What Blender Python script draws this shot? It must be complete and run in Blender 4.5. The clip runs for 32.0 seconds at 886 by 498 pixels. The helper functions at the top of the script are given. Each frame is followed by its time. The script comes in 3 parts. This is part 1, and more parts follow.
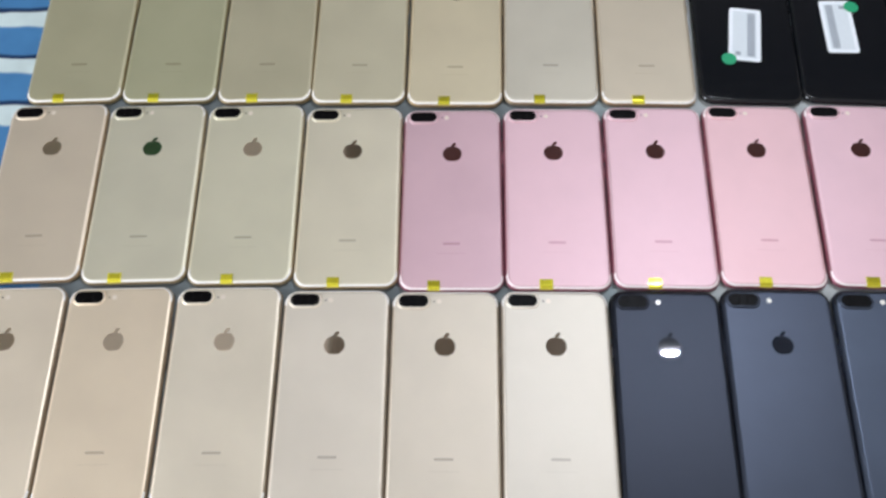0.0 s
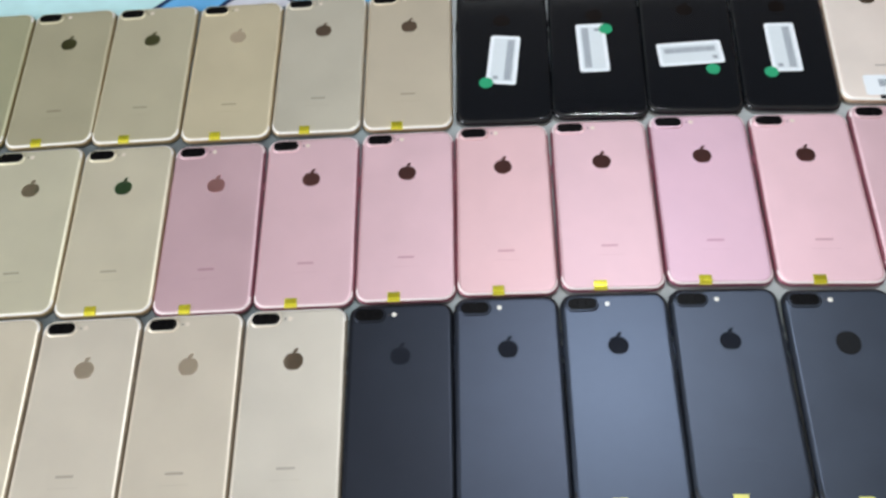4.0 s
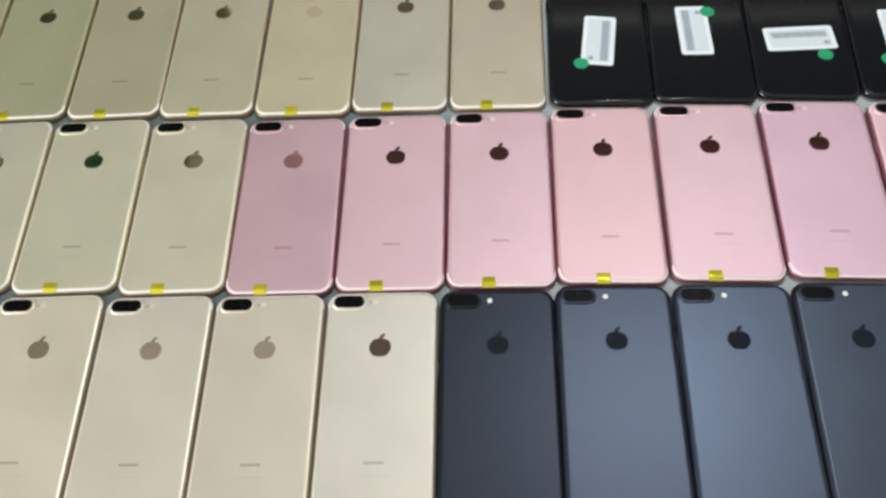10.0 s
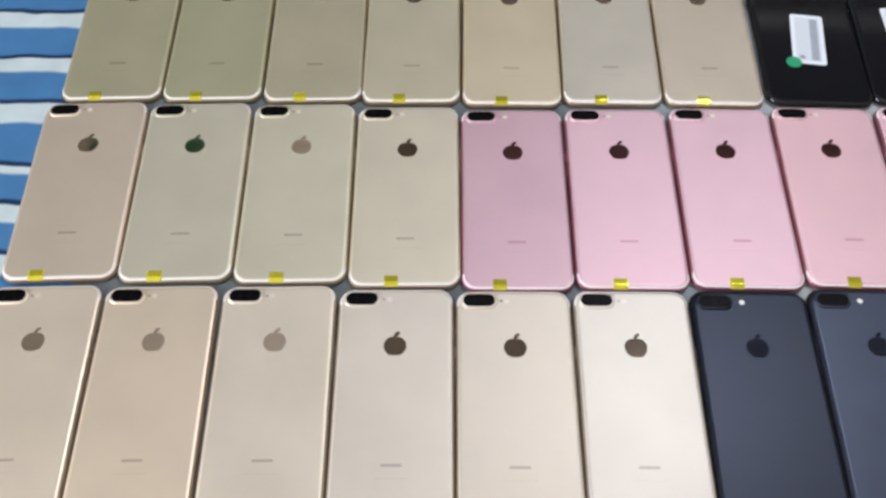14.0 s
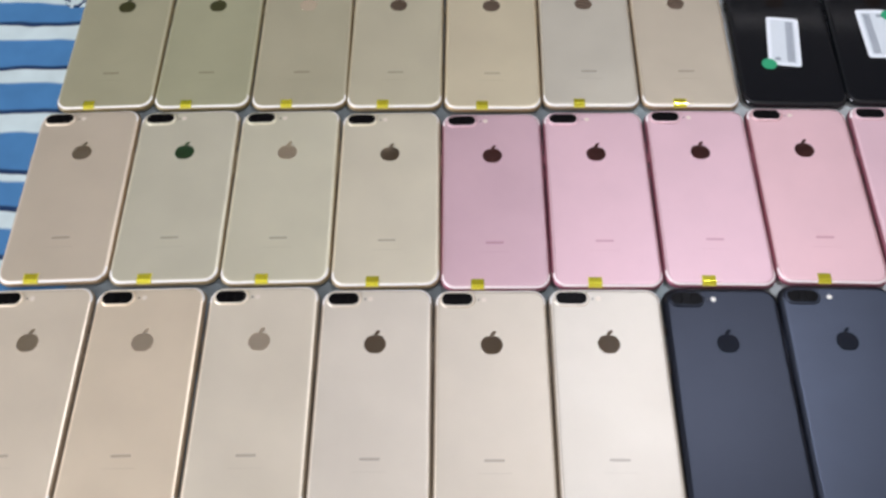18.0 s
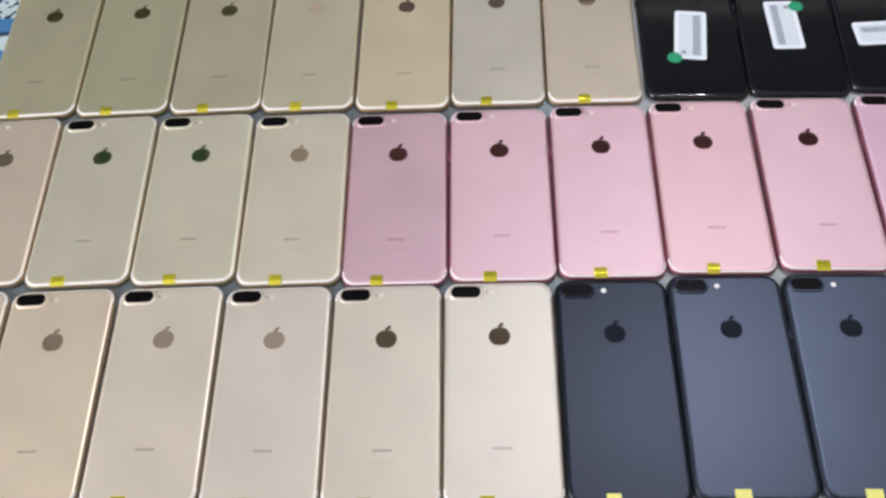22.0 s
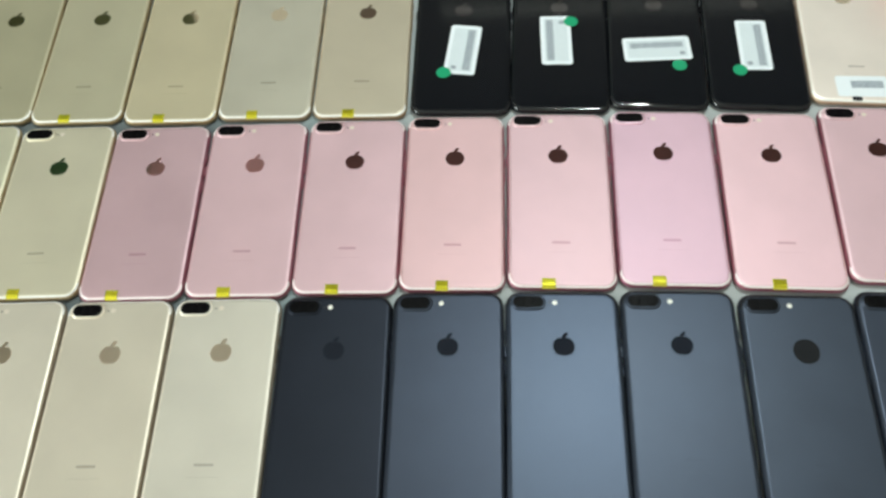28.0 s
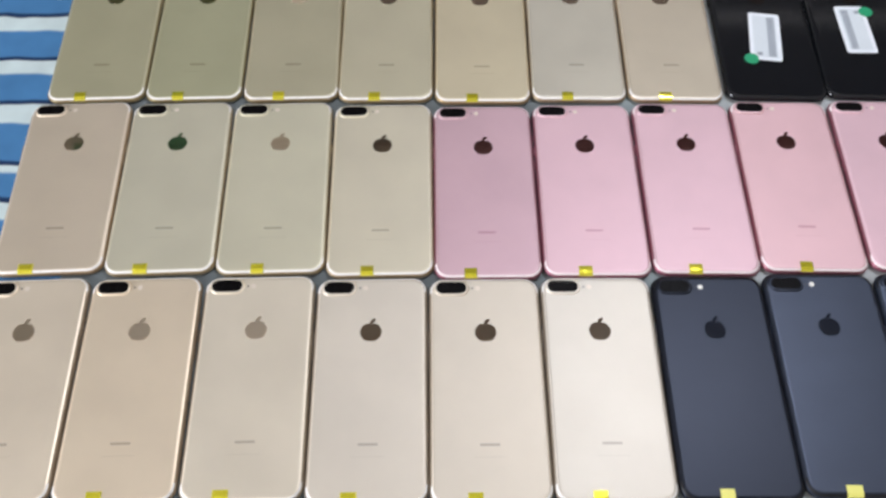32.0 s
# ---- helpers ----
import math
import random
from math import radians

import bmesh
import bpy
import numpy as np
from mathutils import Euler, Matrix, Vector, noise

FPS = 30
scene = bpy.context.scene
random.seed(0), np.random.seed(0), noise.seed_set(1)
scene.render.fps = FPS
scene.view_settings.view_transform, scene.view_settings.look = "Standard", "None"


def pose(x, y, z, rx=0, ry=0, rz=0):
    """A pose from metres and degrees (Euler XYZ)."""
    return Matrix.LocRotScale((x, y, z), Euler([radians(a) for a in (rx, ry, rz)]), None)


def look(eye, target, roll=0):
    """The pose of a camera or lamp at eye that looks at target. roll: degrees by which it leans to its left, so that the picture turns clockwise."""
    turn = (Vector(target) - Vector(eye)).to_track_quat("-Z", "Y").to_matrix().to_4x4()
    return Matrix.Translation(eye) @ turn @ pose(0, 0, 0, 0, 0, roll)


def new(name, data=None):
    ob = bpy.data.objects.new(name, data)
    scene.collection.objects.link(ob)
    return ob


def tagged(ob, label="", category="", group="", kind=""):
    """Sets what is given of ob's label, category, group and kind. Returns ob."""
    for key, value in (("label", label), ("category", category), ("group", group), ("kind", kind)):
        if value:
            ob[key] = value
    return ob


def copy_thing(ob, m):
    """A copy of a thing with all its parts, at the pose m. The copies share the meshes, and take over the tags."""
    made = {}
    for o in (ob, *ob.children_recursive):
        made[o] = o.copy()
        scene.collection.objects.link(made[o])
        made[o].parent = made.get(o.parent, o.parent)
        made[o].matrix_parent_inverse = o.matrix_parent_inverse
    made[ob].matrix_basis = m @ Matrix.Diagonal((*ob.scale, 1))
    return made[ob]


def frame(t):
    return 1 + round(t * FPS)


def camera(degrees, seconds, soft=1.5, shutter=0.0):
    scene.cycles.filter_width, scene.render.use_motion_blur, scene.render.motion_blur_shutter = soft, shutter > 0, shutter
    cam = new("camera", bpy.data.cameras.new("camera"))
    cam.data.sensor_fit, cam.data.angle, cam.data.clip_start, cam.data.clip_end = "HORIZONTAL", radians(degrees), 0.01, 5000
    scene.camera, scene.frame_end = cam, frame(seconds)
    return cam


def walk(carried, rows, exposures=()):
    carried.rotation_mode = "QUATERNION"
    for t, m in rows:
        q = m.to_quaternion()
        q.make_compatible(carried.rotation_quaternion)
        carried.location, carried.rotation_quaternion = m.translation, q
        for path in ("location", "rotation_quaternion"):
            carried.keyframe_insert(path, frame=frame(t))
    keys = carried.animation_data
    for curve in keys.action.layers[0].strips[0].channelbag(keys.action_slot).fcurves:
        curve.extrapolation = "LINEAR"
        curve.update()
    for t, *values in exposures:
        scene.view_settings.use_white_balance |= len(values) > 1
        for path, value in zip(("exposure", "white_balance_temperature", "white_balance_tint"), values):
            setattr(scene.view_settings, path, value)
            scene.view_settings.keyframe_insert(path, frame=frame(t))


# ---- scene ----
cam = camera(54.3, 32.0, soft=2.85)
PATH = [
    (0, 0.3681, -0.2588, 0.5772, 26.63, 1.34, 1.31),
    (0.5, 0.3726, -0.2618, 0.5805, 26.86, 1.25, 0.75),
    (1, 0.3956, -0.2634, 0.5811, 27.20, 1.72, 0.92),
    (1.5, 0.4321, -0.2712, 0.5850, 27.41, 2.02, 0.82),
    (2, 0.4636, -0.2761, 0.5884, 28.07, 2.33, 0.55),
    (2.5, 0.4889, -0.2849, 0.5910, 28.75, 2.77, 0.53),
    (3, 0.5115, -0.2921, 0.5948, 29.40, 3.11, 0.07),
    (3.5, 0.5409, -0.2927, 0.5904, 29.71, 3.39, -0.29),
    (4, 0.5688, -0.2920, 0.5865, 29.77, 3.39, -0.85),
    (4.5, 0.5907, -0.2833, 0.5821, 30.13, 3.01, -1.38),
    (6.5, 0.6148, -0.2789, 0.5316, 30.03, 1.65, 0.53),
    (7, 0.6152, -0.2927, 0.5287, 30.92, 2.07, 0.64),
    (7.5, 0.6107, -0.3034, 0.5246, 32.11, 2.13, 1.33),
    (8, 0.6061, -0.3070, 0.5251, 32.61, 2.37, 1.42),
    (8.5, 0.5935, -0.3041, 0.5305, 32.49, 2.91, 1.03),
    (9, 0.5683, -0.3031, 0.5312, 32.54, 3.07, 1.20),
    (9.5, 0.5336, -0.3012, 0.5306, 32.40, 3.04, 1.36),
    (10, 0.5014, -0.2982, 0.5255, 32.20, 2.96, 0.87),
    (10.5, 0.4646, -0.2921, 0.5202, 31.76, 2.18, 0.76),
    (11, 0.4331, -0.2842, 0.5147, 31.28, 1.36, 1.05),
    (11.5, 0.3963, -0.2828, 0.5108, 31.02, 1.01, 0.59),
    (12, 0.3672, -0.2849, 0.5110, 31.25, 0.48, 0.75),
    (12.5, 0.3458, -0.2886, 0.5122, 31.41, 0.04, 1.91),
    (13, 0.3306, -0.2917, 0.5140, 31.57, 0.19, 2.07),
    (13.5, 0.3195, -0.2956, 0.5147, 31.95, 0.59, 1.34),
    (14, 0.3120, -0.2910, 0.5135, 31.96, 0.32, 1.06),
    (14.5, 0.3116, -0.2895, 0.5127, 32.25, 0.12, 0.80),
    (16.5, 0.3093, -0.2949, 0.5150, 32.48, 0.73, 0.94),
    (17, 0.3165, -0.2966, 0.5163, 32.75, 0.65, 1.19),
    (17.5, 0.3295, -0.3005, 0.5225, 32.38, 1.08, 1.09),
    (18, 0.3364, -0.3017, 0.5272, 32.21, 1.39, 1.09),
    (18.5, 0.3385, -0.3054, 0.5272, 32.26, 1.58, 1.50),
    (19, 0.3365, -0.3037, 0.5284, 32.05, 1.70, 1.56),
    (19.5, 0.3390, -0.3055, 0.5303, 32.11, 1.78, 1.59),
    (20, 0.3396, -0.3041, 0.5299, 32.10, 1.71, 1.61),
    (20.5, 0.3450, -0.3035, 0.5303, 32.02, 1.68, 1.78),
    (21, 0.3622, -0.3070, 0.5335, 32.15, 2.01, 1.96),
    (21.5, 0.3860, -0.3119, 0.5357, 32.22, 2.54, 1.54),
    (22, 0.4208, -0.3069, 0.5417, 31.62, 2.94, 0.67),
    (22.5, 0.4503, -0.3005, 0.5387, 31.18, 2.85, 0.76),
    (23, 0.4852, -0.2942, 0.5397, 30.47, 2.59, 1.44),
    (23.5, 0.5198, -0.2967, 0.5442, 30.22, 2.47, 1.90),
    (24, 0.5411, -0.3011, 0.5490, 30.20, 2.80, 1.93),
    (24.5, 0.5662, -0.3062, 0.5512, 30.74, 2.51, 1.64),
    (25, 0.5834, -0.3056, 0.5555, 30.79, 1.61, 1.18),
    (25.5, 0.6047, -0.2995, 0.5521, 30.78, 1.58, 0.66),
    (27.5, 0.6203, -0.2928, 0.5477, 30.95, 2.31, 0.39),
    (28, 0.6096, -0.2916, 0.5475, 31.00, 2.55, 0.78),
    (28.5, 0.5736, -0.2889, 0.5473, 31.11, 2.99, 0.45),
    (29, 0.5297, -0.2931, 0.5463, 31.42, 3.09, 0.03),
    (29.5, 0.4885, -0.2995, 0.5452, 31.60, 2.51, -0.43),
    (30, 0.4511, -0.3009, 0.5445, 31.39, 1.57, -0.03),
    (30.5, 0.4133, -0.3002, 0.5389, 31.34, 0.89, 0.52),
    (31, 0.3695, -0.2994, 0.5341, 31.23, 0.19, 0.73),
    (31.5, 0.3420, -0.3042, 0.5327, 31.55, 0.11, 0.82),
    (32, 0.3220, -0.3112, 0.5338, 31.93, -0.07, 0.04),
]
# the film camera's own drift: seconds, stops, kelvin, tint
WB = [(0.0, -0.12, 6030, 12.5), (3.0, -0.1, 6160, 11.5), (4.5, -0.06, 6140, 7.5), (7.0, -0.02, 6380, 1), (9.0, -0.05, 6430, 3.5), (11.0, -0.09, 6290, 10), (13.0, -0.14, 6120, 15),
      (21.0, -0.14, 6120, 17), (23.0, -0.09, 6190, 15.5), (25.0, -0.05, 6280, 9), (27.5, -0.01, 6380, -4), (30.0, -0.05, 6290, 5), (32.0, -0.13, 6160, 15)]
walk(cam, [(t, pose(x, y, z, rx, ry, rz)) for t, x, y, z, rx, ry, rz in PATH], exposures=WB)

# ---- light: one short ceiling tube, an added fill light, and the pale room that they light ----
world = bpy.data.worlds.new("room_air")
scene.world = world
world.use_nodes = True
world.node_tree.nodes["Background"].inputs[0].default_value = (0.8, 0.9, 1.0, 1)
world.node_tree.nodes["Background"].inputs[1].default_value = 0.05
LAMP = Vector((0.905, 0.578, 1.76))
lamp_data = bpy.data.lights.new("ceiling_tube", "AREA")
lamp_data.shape, lamp_data.size, lamp_data.size_y = "RECTANGLE", 0.24, 0.013
lamp_data.energy, lamp_data.color = 20.5, (0.94, 0.97, 1.0)
lamp_ob = new("ceiling_tube", lamp_data)
lamp_ob.matrix_world = pose(*LAMP)
# unseen fill light added at the left, to lift the near-left phones
fill_data = bpy.data.lights.new("window_daylight", "AREA")
fill_data.shape, fill_data.size, fill_data.size_y = "RECTANGLE", 1.0, 1.0
fill_data.energy, fill_data.color = 40, (0.96, 0.98, 1.0)
fill_ob = new("window_daylight", fill_data)
fill_ob.matrix_world = look((-1.2, -0.8, 0.775), (0.5, -0.8, 0.775))


# ---- materials ----
def srgb(r, g, b):
    f = lambda c: c / 12.92 if c <= 0.04045 else ((c + 0.055) / 1.055) ** 2.4
    return (f(r), f(g), f(b), 1)


class Mat:
    """A node material with short ways to add nodes and links."""

    def __init__(self, name, colour=(0.5, 0.5, 0.5, 1), rough=0.5, metal=0.0, spec=0.5):
        self.m = bpy.data.materials.new(name)
        self.m.use_nodes = True
        self.tree = self.m.node_tree
        self.b = self.tree.nodes["Principled BSDF"]
        self.b.inputs["Base Color"].default_value = colour
        self.b.inputs["Roughness"].default_value = rough
        self.b.inputs["Metallic"].default_value = metal
        self.b.inputs["Specular IOR Level"].default_value = spec

    def node(self, kind, **values):
        n = self.tree.nodes.new(kind)
        for key, v in values.items():
            n.inputs[key.replace("_", " ")].default_value = v
        return n

    def link(self, a, b):
        self.tree.links.new(a, b)

    def math(self, op, a, b=0.0):
        n = self.tree.nodes.new("ShaderNodeMath")
        n.operation = op
        for i, v in enumerate((a, b)):
            if isinstance(v, (int, float)):
                n.inputs[i].default_value = v
            else:
                self.link(v, n.inputs[i])
        return n.outputs[0]

    def mix(self, fac, a, b, blend="MIX"):
        n = self.tree.nodes.new("ShaderNodeMix")
        n.data_type, n.blend_type = "RGBA", blend
        for i, v in ((0, fac), (6, a), (7, b)):
            if isinstance(v, (int, float, tuple)):
                n.inputs[i].default_value = v
            else:
                self.link(v, n.inputs[i])
        return n.outputs[2]

    def coords(self):
        return self.tree.nodes.new("ShaderNodeTexCoord").outputs["Object"]

    def noise(self, scale, detail=3.0, at=None):
        n = self.node("ShaderNodeTexNoise", Scale=scale, Detail=detail)
        self.link(at or self.coords(), n.inputs["Vector"])
        return n.outputs[0]

    def ramp(self, fac, stops, smooth=False):
        n = self.tree.nodes.new("ShaderNodeValToRGB")
        els = n.color_ramp.elements
        while len(els) < len(stops):
            els.new(0.5)
        for e, (p, c) in zip(els, stops):
            e.position, e.color = p, c if isinstance(c, tuple) else (c, c, c, 1)
        self.link(fac, n.inputs[0])
        return n.outputs[0]

    def bump(self, height, strength=0.2, distance=0.001):
        n = self.node("ShaderNodeBump", Strength=strength, Distance=distance)
        self.link(height, n.inputs["Height"])
        self.link(n.outputs[0], self.b.inputs["Normal"])

    def set(self, name, out):
        self.link(out, self.b.inputs[name])
        return self


def anodised(name, rough, metal, grain=0.06, swing=0.12):
    """Bead-blasted aluminium in the object's own colour, with faint smudges and a fine grain."""
    k = Mat(name, metal=metal)
    own = k.tree.nodes.new("ShaderNodeObjectInfo")
    shift = k.tree.nodes.new("ShaderNodeVectorMath")
    k.link(k.coords(), shift.inputs[0])
    wide = k.tree.nodes.new("ShaderNodeCombineXYZ")
    k.link(k.math("MULTIPLY", own.outputs["Random"], 7.0), wide.inputs[0])
    k.link(k.math("MULTIPLY", own.outputs["Random"], 3.0), wide.inputs[1])
    k.link(wide.outputs[0], shift.inputs[1])
    smudge = k.noise(26, 4, shift.outputs[0])
    fine = k.noise(900, 2, shift.outputs[0])
    tone = k.ramp(smudge, [(0.3, 1 - grain), (0.7, 1.0)])
    k.set("Base Color", k.mix(1.0, own.outputs["Color"], tone, "MULTIPLY"))
    k.set("Roughness", k.math("ADD", k.math("MULTIPLY", smudge, swing), rough - swing / 2))
    k.bump(fine, 0.06, 0.0002)
    return k.m


def plain(name, colour, rough=0.5, metal=0.0, grain=0.08, scale=60, spec=0.5, bump=0.1):
    k = Mat(name, colour, rough, metal, spec)
    n = k.noise(scale, 4)
    dark = tuple(c * (1 - grain) for c in colour[:3]) + (1,)
    k.set("Base Color", k.mix(n, dark, colour))
    if bump:
        k.bump(k.noise(scale * 8, 2), bump, 0.0003)
    return k.m


M_METAL = anodised("anodised_aluminium", 0.52, 0.45, 0.08)
M_MATTE = anodised("matte_black_aluminium", 0.43, 0.75, 0.14, 0.06)
M_EDGE = anodised("aluminium_edge_highlight", 0.46, 0.55, 0.1)
M_SIDE = anodised("satin_aluminium_side", 0.4, 0.55, 0.1)
M_JET = anodised("glossy_black_shell", 0.06, 0.0, 0.02, 0.03)
M_BAND = plain("white_antenna_plastic", srgb(0.97, 0.96, 0.94), 0.35)
M_BAND_ROSE = plain("blush_antenna_plastic", srgb(0.98, 0.93, 0.93), 0.35)
M_BAND_DARK = plain("black_antenna_plastic", srgb(0.05, 0.05, 0.07), 0.4)
M_GLASS_W = plain("white_front_glass", srgb(0.9, 0.9, 0.9), 0.1, bump=0)
M_GLASS_B = plain("black_front_glass", srgb(0.03, 0.03, 0.035), 0.1, bump=0)
M_LENS = plain("camera_black_glass", srgb(0.03, 0.025, 0.03), 0.4, spec=0.06, bump=0)
M_LENS_RING = plain("lens_ring", srgb(0.035, 0.03, 0.035), 0.6, 0.0, spec=0.1, bump=0)
M_FLASH = plain("flash_lens", srgb(0.97, 0.96, 0.92), 0.2, bump=0)
M_FLASH_SOFT = plain("cream_flash_lens", srgb(0.88, 0.83, 0.77), 0.3, bump=0)
M_MIC = plain("microphone_mesh", srgb(0.25, 0.23, 0.22), 0.6)
M_LOGO_GOLD = plain("polished_gold_mark", srgb(0.95, 0.89, 0.82), 0.05, 1.0, 0.04, bump=0)
M_LOGO_ROSE = plain("polished_rose_mark", srgb(0.92, 0.69, 0.725), 0.06, 1.0, 0.04, bump=0)
M_LOGO_DARK = plain("polished_black_mark", srgb(0.125, 0.14, 0.175), 0.022, 0.0, 0.04, bump=0)
M_YELLOW = plain("yellow_sticker_paper", srgb(0.88, 0.83, 0.3), 0.55, 0, 0.12, 250)
M_YELLOW_PALE = plain("pale_yellow_sticker_paper", srgb(0.95, 0.93, 0.5), 0.55, 0, 0.1, 250)
M_FOIL = plain("yellow_foil", srgb(0.97, 0.93, 0.26), 0.13, 0.72, 0.2, 400, bump=0.05)
M_JET_MARK = plain("polished_jet_mark", srgb(0.36, 0.35, 0.36), 0.05, 1.0, 0.04, bump=0)
M_LABEL = plain("white_label_paper", srgb(0.93, 0.95, 0.97), 0.5, 0, 0.05, 200)
M_BARS = plain("grey_label_print", srgb(0.62, 0.65, 0.69), 0.6, 0, 0.25, 700)
M_PANEL = plain("pale_grey_label_print", srgb(0.86, 0.89, 0.91), 0.6, 0, 0.12, 300)
M_GREEN = plain("green_dot_sticker", srgb(0.1, 0.62, 0.42), 0.5, 0, 0.12, 300)
M_SMUDGE = plain("round_dark_sticker", srgb(0.09, 0.095, 0.11), 0.7, 0, 0.25, 300, spec=0.2)
M_ORANGE = plain("orange_plastic", srgb(0.87, 0.33, 0.1), 0.45, 0, 0.12, 30)
M_BOX_SHADE = plain("box_shade_brown", srgb(0.2, 0.13, 0.1), 0.6)
M_RUST = plain("rust_red_plastic", srgb(0.42, 0.16, 0.09), 0.55, 0, 0.15, 30)
M_TABLE = plain("table_wood", srgb(0.17, 0.12, 0.09), 0.5, 0, 0.3, 12)
M_WALL = plain("painted_wall", srgb(0.85, 0.83, 0.78), 0.8, 0, 0.06, 4)
M_CEIL_PALE = plain("white_ceiling_paint", srgb(0.97, 0.95, 0.92), 0.85, 0, 0.06, 4)
M_CEIL = plain("brown_ceiling_reflected", srgb(0.55, 0.51, 0.47), 0.85, 0, 0.06, 4)
M_FLOOR = plain("floor_tiles", srgb(0.66, 0.62, 0.57), 0.4, 0, 0.15, 5)
# tones for unseen areas that the emblems and far phones reflect
M_BROWNWALL = plain("brown_reflected", srgb(0.37, 0.33, 0.3), 0.8, 0, 0.06, 4)
M_GREENWALL = plain("green_reflected", srgb(0.37, 0.56, 0.43), 0.8, 0, 0.06, 4)
M_OLIVEWALL = plain("olive_reflected", srgb(0.33, 0.36, 0.24), 0.8, 0, 0.06, 4)
M_LAMPGLASS = Mat("lamp_diffuser", srgb(0.95, 0.95, 0.95), 0.4)
M_LAMPGLASS.b.inputs["Emission Color"].default_value = (0.95, 0.98, 1, 1)
M_LAMPGLASS.b.inputs["Emission Strength"].default_value = 6.0
M_LAMPGLASS = M_LAMPGLASS.m


def sheet_material():
    """Printed cotton: blue and white bands with navy edges at one side, a ring flower further back, grey elsewhere,
    paler towards the right.
    """
    k = Mat("printed_cotton", rough=0.85, spec=0.2)
    at = k.coords()
    xyz = k.tree.nodes.new("ShaderNodeSeparateXYZ")
    k.link(at, xyz.inputs[0])
    x, y = xyz.outputs[0], xyz.outputs[1]
    sway = k.math("MULTIPLY", k.math("SUBTRACT", k.noise(16, 2, at), 0.5), 0.014)
    yy = k.math("ADD", y, sway)
    blue, navy = srgb(0.285, 0.485, 0.67), srgb(0.1, 0.19, 0.33)
    white, pale = srgb(0.79, 0.85, 0.85), srgb(0.63, 0.68, 0.69)
    lo, hi = 0.0395, 0.28
    # y edges of each band, going away from the camera: white, navy line, blue
    edges = [(0.0445, 0.0608), (0.0885, 0.096), (0.1365, 0.1583), (0.1902, 0.2066), (0.2418, 0.2578)]
    stops = [(0.0, blue)]
    for a, b in edges:
        for v, c in ((a, blue), (a + 0.0025, white), (b, white), (b + 0.001, navy), (b + 0.004, navy), (b + 0.006, blue)):
            stops.append(((v - lo) / (hi - lo), c))
    turns = k.math("DIVIDE", k.math("SUBTRACT", yy, lo), hi - lo)
    banded = k.ramp(k.math("SUBTRACT", turns, k.math("FLOOR", turns)), stops)
    # ring flower: an outer disc with a smaller one set off its middle
    def away(cx, cy):
        dx, dy = k.math("SUBTRACT", x, cx), k.math("SUBTRACT", yy, cy)
        return k.math("SQRT", k.math("ADD", k.math("MULTIPLY", dx, dx), k.math("MULTIPLY", dy, dy)))

    cyan, sky, lilac = srgb(0.76, 0.91, 0.92), srgb(0.42, 0.68, 0.88), srgb(0.82, 0.82, 0.86)
    inner = k.ramp(k.math("MULTIPLY", away(0.366, 0.298), 10.0), [(0.0, lilac), (0.39, lilac), (0.4, navy), (0.44, navy), (0.45, sky), (1.0, sky)])
    rim = k.ramp(k.math("MULTIPLY", away(0.371, 0.232), 4.0), [(0.0, navy), (0.555, navy), (0.56, cyan), (1.0, cyan)])
    inside = k.ramp(k.math("MULTIPLY", away(0.371, 0.232), 4.0), [(0.0, 1.0), (0.533, 1.0), (0.538, 0.0), (1.0, 0.0)])
    ring = k.mix(inside, rim, inner)
    far = k.math("GREATER_THAN", y, 0.316)
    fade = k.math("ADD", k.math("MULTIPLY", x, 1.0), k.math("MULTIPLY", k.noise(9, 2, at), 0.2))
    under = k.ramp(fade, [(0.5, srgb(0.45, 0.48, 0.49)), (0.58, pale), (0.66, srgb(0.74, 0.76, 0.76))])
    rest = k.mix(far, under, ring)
    left = k.math("LESS_THAN", x, 0.05)
    blot = k.noise(150, 1, at)
    petal = k.mix(k.math("GREATER_THAN", blot, 0.56), white, navy)
    reach = k.math("ADD", away(-0.0125, 0.2955), k.math("MULTIPLY", k.math("SUBTRACT", blot, 0.5), 0.006))
    flower = k.mix(k.math("LESS_THAN", reach, 0.0145), banded, petal)
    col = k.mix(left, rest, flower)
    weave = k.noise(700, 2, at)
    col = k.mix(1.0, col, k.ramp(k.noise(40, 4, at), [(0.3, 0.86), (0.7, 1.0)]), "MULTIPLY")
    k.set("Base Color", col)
    k.bump(weave, 0.25, 0.0004)
    return k.m


M_SHEET = sheet_material()


# ---- mesh helpers ----
def finish(bm, smooth=True):
    bmesh.ops.recalc_face_normals(bm, faces=bm.faces)
    for f in bm.faces:
        f.smooth = smooth
    return bm


def part(name, bm, material, parent=None, label="", at=None):
    me = bpy.data.meshes.new(name)
    bm.to_mesh(me)
    bm.free()
    me.materials.append(material)
    ob = new(name, me)
    if at is not None:
        ob.matrix_basis = at
    if parent:
        ob.parent = parent
    if label:
        tagged(ob, label)
    return ob


def outline(w, h, r, seg=8):
    """A rounded rectangle round the origin, anticlockwise."""
    pts = []
    for cx, cy, a0 in ((w / 2 - r, h / 2 - r, 0), (-w / 2 + r, h / 2 - r, 90), (-w / 2 + r, -h / 2 + r, 180), (w / 2 - r, -h / 2 + r, 270)):
        for i in range(seg + 1):
            a = radians(a0 + 90 * i / seg)
            pts.append((cx + r * math.cos(a), cy + r * math.sin(a)))
    return pts


